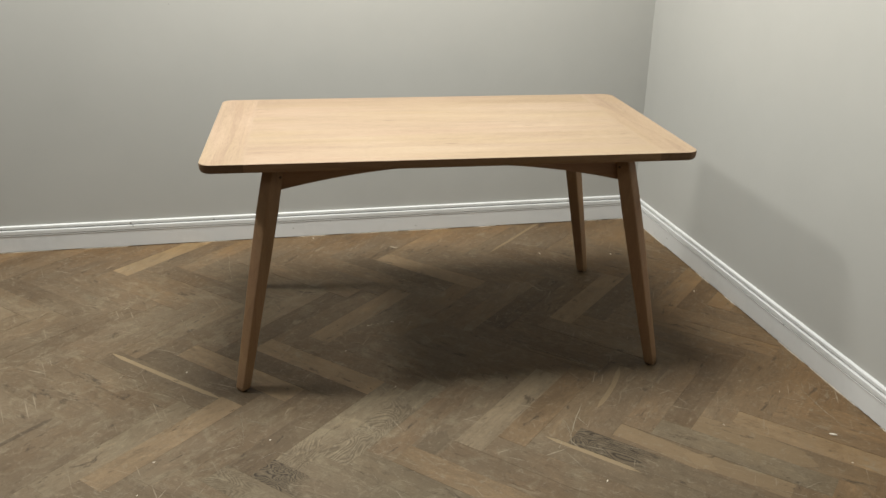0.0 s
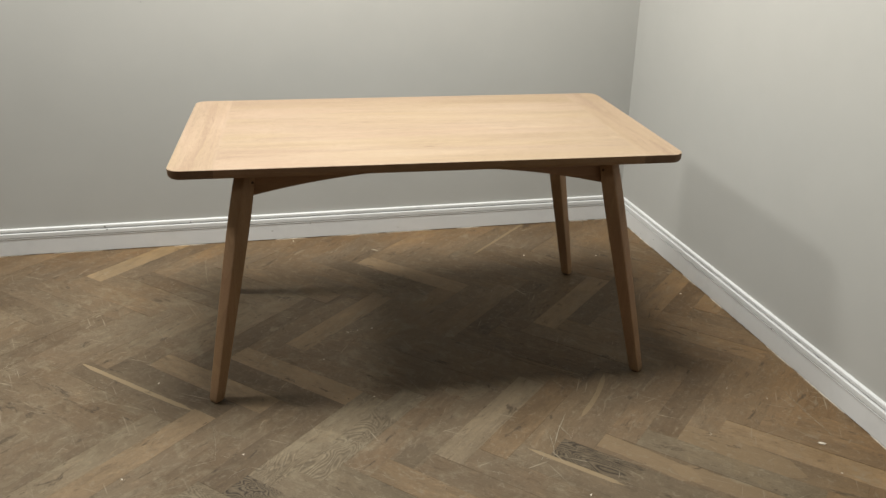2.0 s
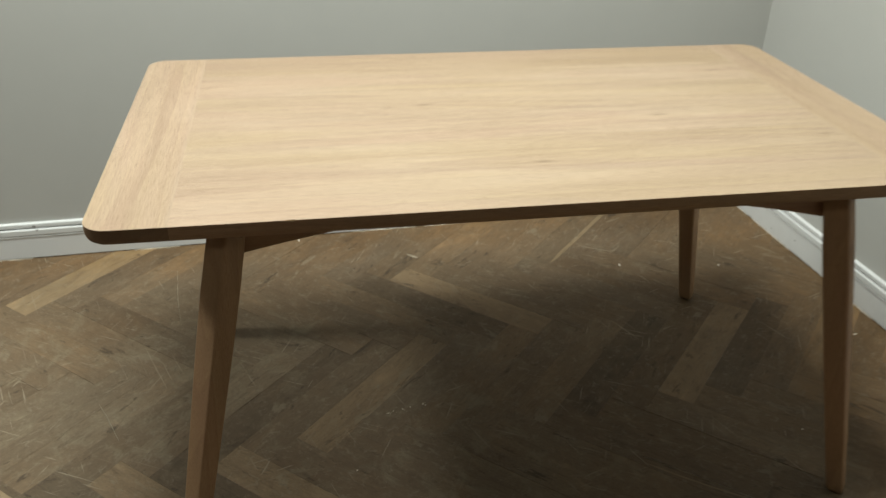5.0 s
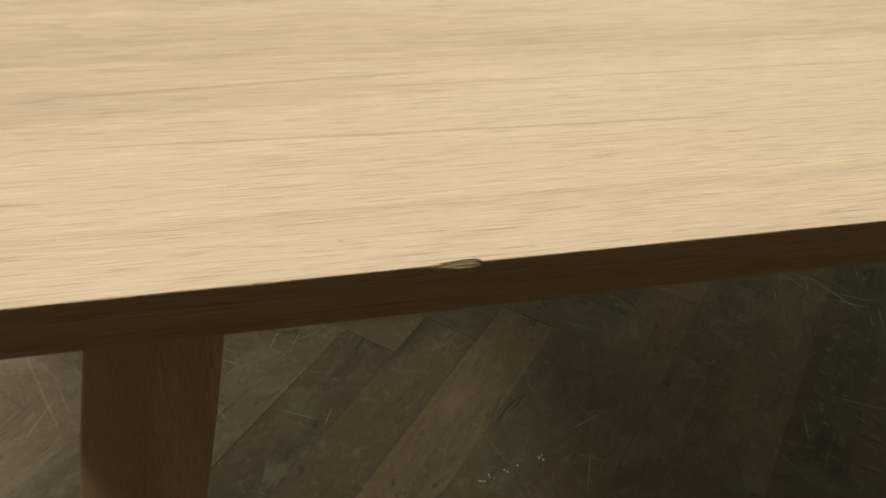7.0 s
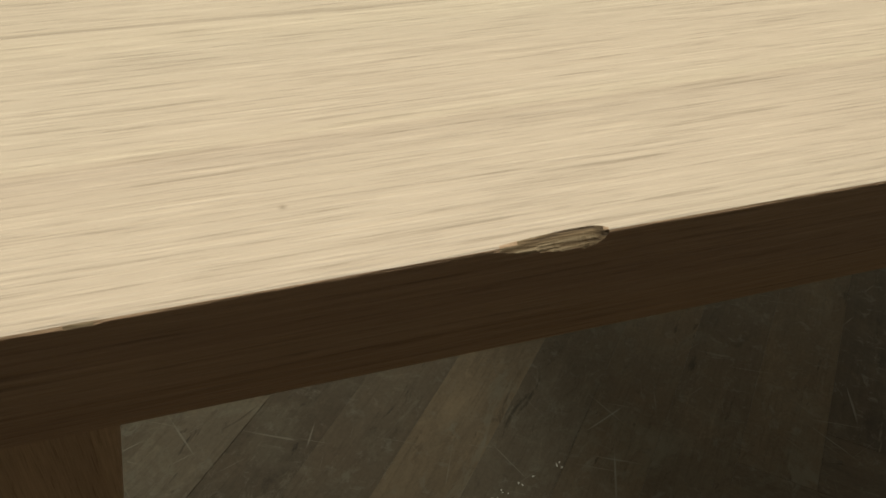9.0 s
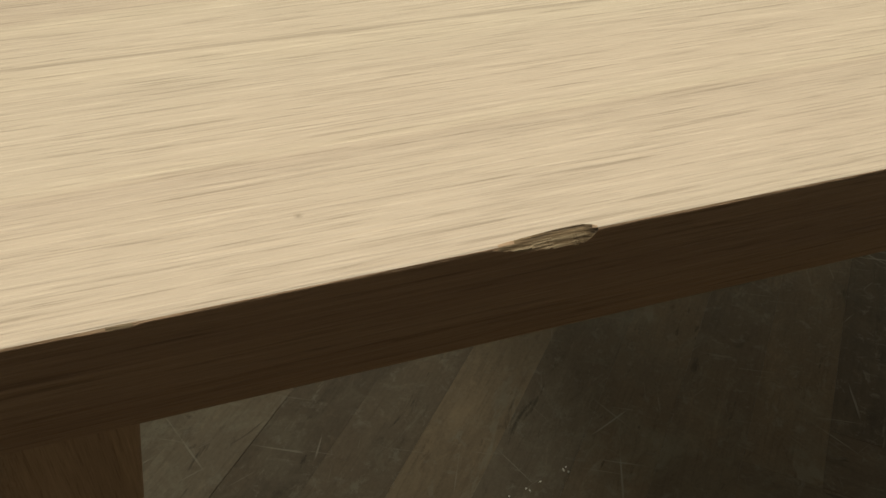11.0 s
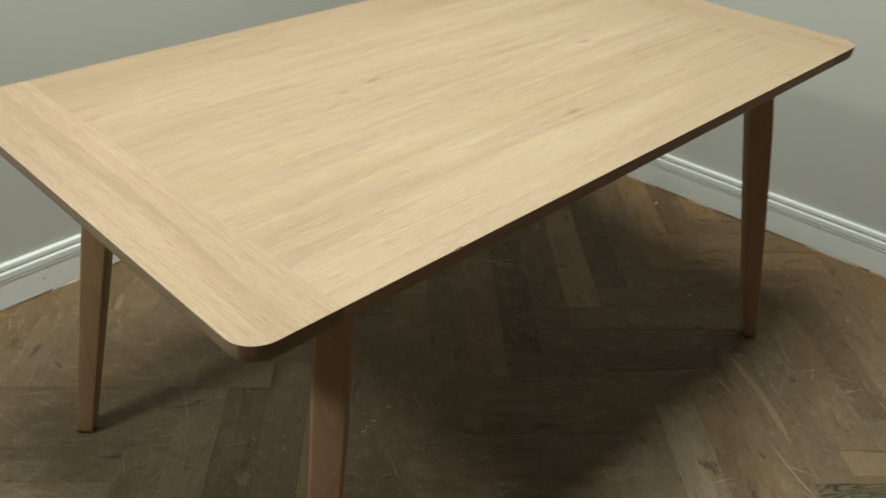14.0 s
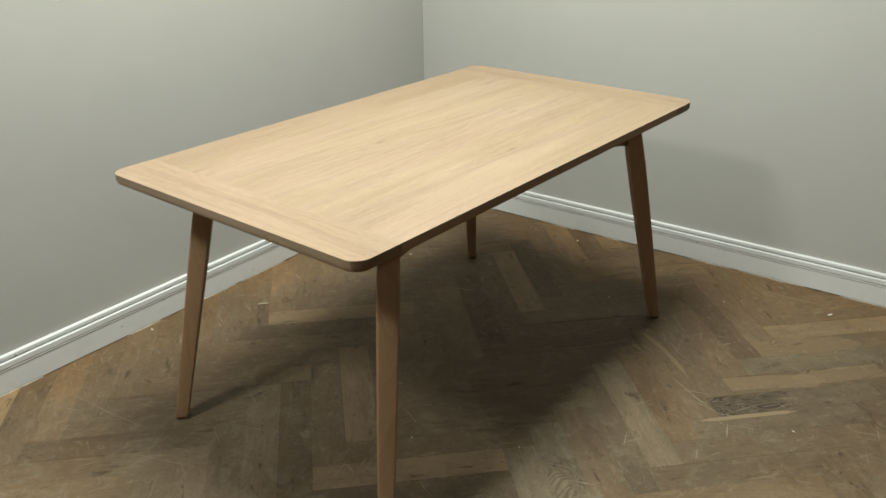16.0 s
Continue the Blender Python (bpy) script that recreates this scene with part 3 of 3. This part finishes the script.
# legs: rounded square, splayed and tapered
LEG_TOP, LEG_FOOT = Vector((0.543, 0.313, TOP - THICK)), Vector((0.679, 0.393, 0.003))
SET = 0.003                  # the underframe sits a little off the middle of the top

# along the leg: half width over the flats, corner radius; it swells a little below the rail and tapers to the foot
LEG_FORM = [(0.0, 0.0228, 0.0064), (0.1, 0.0246, 0.0066), (0.2, 0.0254, 0.0066), (0.35, 0.0246, 0.0060), (0.5, 0.0230, 0.0054), (0.65, 0.0212, 0.0046),
            (0.8, 0.0193, 0.0034), (0.93, 0.0175, 0.0027), (0.988, 0.0167, 0.0025), (1.0, 0.0145, 0.0020)]


def leg(sx, sy):
    bm = bmesh.new()
    rings = []
    for t, h, r in LEG_FORM:
        c = LEG_TOP.lerp(LEG_FOOT, t)
        ring = []
        for qx, qy, a0 in ((1, 1, 0), (-1, 1, 90), (-1, -1, 180), (1, -1, 270)):
            for i in range(6):
                a = radians(a0 + 18 * i)
                x, y = qx * (h - r) + r * math.cos(a), qy * (h - r) + r * math.sin(a)
                ring.append((SET + sx * c.x + (x - y) * 0.7071, sy * c.y + (x + y) * 0.7071, c.z))
        rings.append(ring)
    loft(bm, rings)
    ob = part("leg", bm, OAK_Z, table)
    for p in ob.data.polygons:
        p.use_smooth = len(p.vertices) == 4
    # added dark disc for the contact shade; the leg has no known pad
    bm = bmesh.new()
    q = LEG_FOOT
    rings = [[(SET + sx * q.x + r * math.cos(radians(a)), sy * q.y + r * math.sin(radians(a)), z) for a in range(0, 360, 30)] for r, z in ((0.0135, 0.0), (0.0145, 0.0012), (0.0145, 0.0029))]
    loft(bm, rings)
    part("foot_shade_disc", bm, PEG, ob, "thin dark disc added under the foot for its contact shade")
    return ob


for sy in (-1, 1):
    for sx in (-1, 1):
        leg(sx, sy)


def rail(length, low, high, thick, where, turn):
    """An apron rail whose lower edge springs from both legs in a shallow arch."""
    bm = bmesh.new()
    h = length / 2
    arch = [(-h + length * i / 24, high - (high - low) * abs(2 * i / 24 - 1) ** 2.0) for i in range(25)]
    rings = []
    for y in (-thick / 2, thick / 2):
        rings.append([(x, y, z) for x, z in arch] + [(h, y, TOP - THICK - 0.001), (-h, y, TOP - THICK - 0.001)])
    loft(bm, rings)
    bmesh.ops.bevel(bm, geom=[e for e in bm.edges if abs(e.verts[0].co.y - e.verts[1].co.y) < 0.001], offset=0.0015, segments=1, affect="EDGES")
    ob = part("apron", bm, OAK_A, table)
    ob.location, ob.rotation_euler = (*where, 0), (0, 0, turn)
    return ob


for sy in (-1, 1):
    rail(1.085, 0.6305, 0.6965, 0.022, (SET, sy * 0.297), 0)
for sx in (-1, 1):
    rail(0.60, 0.650, 0.698, 0.022, (SET + sx * 0.545, 0), math.pi / 2)


def peg(sx):
    """A dark peg end on the inner front of a leg, under the top."""
    bm = bmesh.new()
    prism(bm, [(0.0042 * math.cos(radians(i * 36)), 0.0042 * math.sin(radians(i * 36))) for i in range(10)], -0.006, 0.0012)
    ob = part("peg", bm, PEG, table, "dark end of a wooden peg")
    ob.matrix_basis = pose(SET + sx * 0.5262, -0.3279, 0.679, 90, 0, -sx * 45)


for sx in (-1, 1):
    peg(sx)

# ---- loose bits on the floor ----
def crumb(x, y, size, long, turn, z=0.0, name="crumb", label="small pale crumb lying on the floor", material=None):
    bm = bmesh.new()
    rings = []
    for t, k in ((0, 0.7), (0.5, 1.0), (1, 0.55)):
        rings.append([(long * k * math.cos(radians(a)) + 0.1 * size * math.sin(a), size * k * math.sin(radians(a)), t * size * 0.8) for a in range(0, 360, 45)])
    loft(bm, rings)
    ob = link_mesh(name, bm, material or DUST)
    ob.matrix_basis = pose(x, y, z, 0, 0, turn)
    return tagged(ob, label, "debris")


crumb(1.067, -0.865, 0.0045, 0.012, -25, label="pale wood crumb lying on the floor by the wall")
for i, (x, y, s) in enumerate([(-0.581, -0.683, 0.0035), (-0.342, -0.184, 0.002), (-0.444, 0.895, 0.004), (-0.914, -0.889, 0.003), (-0.894, -0.749, 0.003), (0.329, -0.989, 0.003),
                                (0.766, -0.776, 0.0025), (1.044, -0.999, 0.0025), (1.075, 0.142, 0.004), (0.864, 0.557, 0.005), (0.714, -0.204, 0.0025), (-0.194, -0.437, 0.002),
                                (0.933, -0.542, 0.0025), (-0.866, -0.265, 0.003), (0.55, 0.60, 0.004), (1.03, -0.62, 0.0025)]):
    s *= 0.7
    crumb(x, y, s, s * (1.2 + 0.5 * (i % 3)), 47 * i)
strew = random.Random(11)
for i in range(13):
    t = strew.random()
    r = strew.uniform(0.0005, 0.0013)
    crumb(-0.262 + 0.098 * t + strew.gauss(0, 0.004), -0.004 + 0.024 * t + strew.gauss(0, 0.004), r, r * strew.uniform(1.0, 2.4), strew.uniform(0, 180), name="plaster_crumb", label="tiny pale plaster crumb lying on the floor")
crumb(-0.09, 0.741, 0.004, 0.022, -42, name="splinter", label="thin pale wood splinter lying on the floor", material=SPLINT)

# ---- the herringbone floor ----
# scored lines: from, to, half width
SCORES = [(-0.813, 0.746, -0.773, 0.442, 0.0013), (1.107, -0.583, 1.121, -0.829, 0.0012), (0.287, -0.781, 0.374, -0.610, 0.0016), (0.295, -0.694, 0.278, -0.822, 0.0013),
          (0.334, -0.668, 0.354, -0.732, 0.0013), (-0.653, -0.574, -0.606, -0.601, 0.0011), (-0.676, -0.541, -0.657, -0.703, 0.0010), (0.304, -0.236, 0.498, -0.398, 0.0012),
          (-0.937, 0.132, -0.870, -0.010, 0.0012), (-0.613, -0.775, -0.560, -0.742, 0.0013), (0.227, -0.843, 0.258, -0.792, 0.0012)]

PL, PW = 0.505, 0.0909
ORIGIN = Vector((0.272, -0.802))
AXIS = radians(2.7)
DH, DV = AXIS - radians(45), AXIS + radians(45)
UH, UV = Vector((math.cos(DH), math.sin(DH))), Vector((math.cos(DV), math.sin(DV)))
GAP, BOARD_T = 0.00006, 0.012

bm = bmesh.new()
prism(bm, [tuple(p) for p in ROOM], -0.06, -0.004)
floor = tagged(link_mesh("floor", bm, SUB), "worn grey-brown oak herringbone parquet floor", "floor", kind="structure")


def clip_poly(poly, edges):
    for p, n in edges:
        res = []
        for i in range(len(poly)):
            a, b = poly[i - 1], poly[i]
            da, db = (a - p).dot(n), (b - p).dot(n)
            if (da >= 0) != (db >= 0):
                res.append(a.lerp(b, da / (da - db)))
            if db >= 0:
                res.append(b)
        poly = res
        if len(poly) < 3:
            return []
    return poly


EDGES = [(W0, NB), (W0, NS), (W3, -NS), (W3, -NB)]
RECT = [Vector((GAP, GAP)), Vector((PL - GAP, GAP)), Vector((PL - GAP, PW - GAP)), Vector((GAP, PW - GAP))]


# boards whose look is plainly their own: row, step and direction
SPECIAL = {("H", 0, 0): FLOOR_ZEBRA, ("H", 0, -7): FLOOR_ZEBRA_END, ("V", -1, -5): FLOOR_FIGURE, ("V", -1, -6): FLOOR_FIGURE_END, ("V", -1, 0): FLOOR_SWIRL,
           ("H", -1, -6): FLOOR_LIGHT, ("H", -1, -8): FLOOR_LIGHT, ("V", -1, -7): FLOOR_DARK, ("H", -1, -9): FLOOR_DARK, ("H", -1, -7): FLOOR_DARK, ("H", -1, -10): FLOOR_SAP_TOP,
           ("H", 0, -1): FLOOR_SAP_SHORT, ("H", 0, 1): FLOOR_PALE_STRIP, ("H", 0, 3): FLOOR_PALE_TIP, ("H", 0, 4): FLOOR_LIGHT, ("V", -1, -2): FLOOR_PALE,
           ("V", -1, -1): FLOOR_BROWN, ("V", -1, -11): FLOOR_PALE, ("H", 0, -8): FLOOR_FIGURE_END, ("H", 0, 2): FLOOR_GREY, ("H", 0, -4): FLOOR_HONEY, ("H", 0, -5): FLOOR_GREY, ("H", 0, -6): FLOOR_GREY, ("V", -1, -3): FLOOR_DARK_TIP, ("V", -3, -9): FLOOR_BRIGHT,
           ("V", -3, 3): FLOOR_SAP_LOW, ("V", -2, 3): FLOOR_LIGHT,
           ("V", -2, 4): FLOOR_DARK, ("V", -2, -6): FLOOR_DARK, ("V", -2, -4): FLOOR_LIGHT, ("V", -2, 1): FLOOR_DARK, ("V", -1, -14): FLOOR_STAIN,
           ("H", -2, -1): FLOOR_LIGHT, ("H", -2, -2): FLOOR_DARK, ("V", -1, -10): FLOOR_LIGHT, ("H", -1, 0): FLOOR_SEAM}


def board_mesh(poly):
    bm = bmesh.new()
    prism(bm, [tuple(p) for p in poly], -BOARD_T, 0.0, 0.00018)
    me = bpy.data.meshes.new("floor_board")
    bm.to_mesh(me)
    bm.free()
    me.materials.append(FLOOR)
    return me


WHOLE = board_mesh(RECT)
far = bmesh.new()
rnd = random.Random(4)
for m in range(-6, 28):
    for k in range(-100, 101):
        base = ORIGIN + (UH + UV) * (PW * k) + UH * ((PL + PW) * m) + UV * ((PW - PL) * m)
        # a board along one diagonal, and its neighbour along the other
        for way, o, u, turn in (("H", base, UH, DH), ("V", base + UH * (PL + PW) + UV * (PW - PL), UV, DV)):
            n = Vector((-u.y, u.x))
            quad = [o + u * p.x + n * p.y for p in RECT]
            cut = clip_poly(quad, EDGES)
            if len(cut) < 3:
                continue
            area = abs(sum(cut[i - 1].x * cut[i].y - cut[i].x * cut[i - 1].y for i in range(len(cut)))) / 2
            if area < 2e-4:
                continue
            mid = sum(cut, Vector((0, 0))) / len(cut)
            tilt = rnd.uniform(-0.0004, 0.0004)
            if -2.15 < mid.x < 1.3 and -1.75 < mid.y < 1.2:
                if area > (PL - 2 * GAP) * (PW - 2 * GAP) * 0.999:
                    me = WHOLE
                else:
                    me = board_mesh([Vector(((p - o).dot(u), (p - o).dot(n))) for p in cut])
                ob = new("floor_board", me)
                ob.parent = floor
                if (way, m, k) in SPECIAL:
                    ob.material_slots[0].link = "OBJECT"
                    ob.material_slots[0].material = SPECIAL[way, m, k]
                ob.matrix_basis = pose(o.x, o.y, tilt - 0.0005, 0, 0, math.degrees(turn))
            else:
                prism(far, [tuple(p) for p in cut], -BOARD_T, tilt - 0.0005)
ob = part("floor_boards", far, FLOOR_FAR, floor)
tagged(ob, kind="stuff")


def score(x0, y0, x1, y1, half):
    """A pale scored line across the boards, broken and uneven."""
    r = random.Random(int((x0 + 5) * 1000))
    a, b = Vector((x0, y0)), Vector((x1, y1))
    d = (b - a).normalized()
    n = Vector((-d.y, d.x))
    steps = max(6, int((b - a).length / 0.018))
    bow = r.uniform(-0.006, 0.006)
    bm = bmesh.new()
    rings = []
    for i in range(steps + 1):
        t = i / steps
        p = a.lerp(b, t) + n * (bow * math.sin(math.pi * t) + r.uniform(-0.0007, 0.0007))
        w = half * r.uniform(0.25, 1.0) * (0.3 + 0.7 * math.sin(math.pi * min(0.95, max(0.05, t))))
        q, u = p - n * w, p + n * w
        rings.append([(q.x, q.y, -0.0006), (p.x, p.y, 0.00035), (u.x, u.y, -0.0006)])
    loft(bm, rings)
    return part("scratch", bm, SCORE, floor, "pale scratch scored into the boards")


for line in SCORES:
    score(*line)
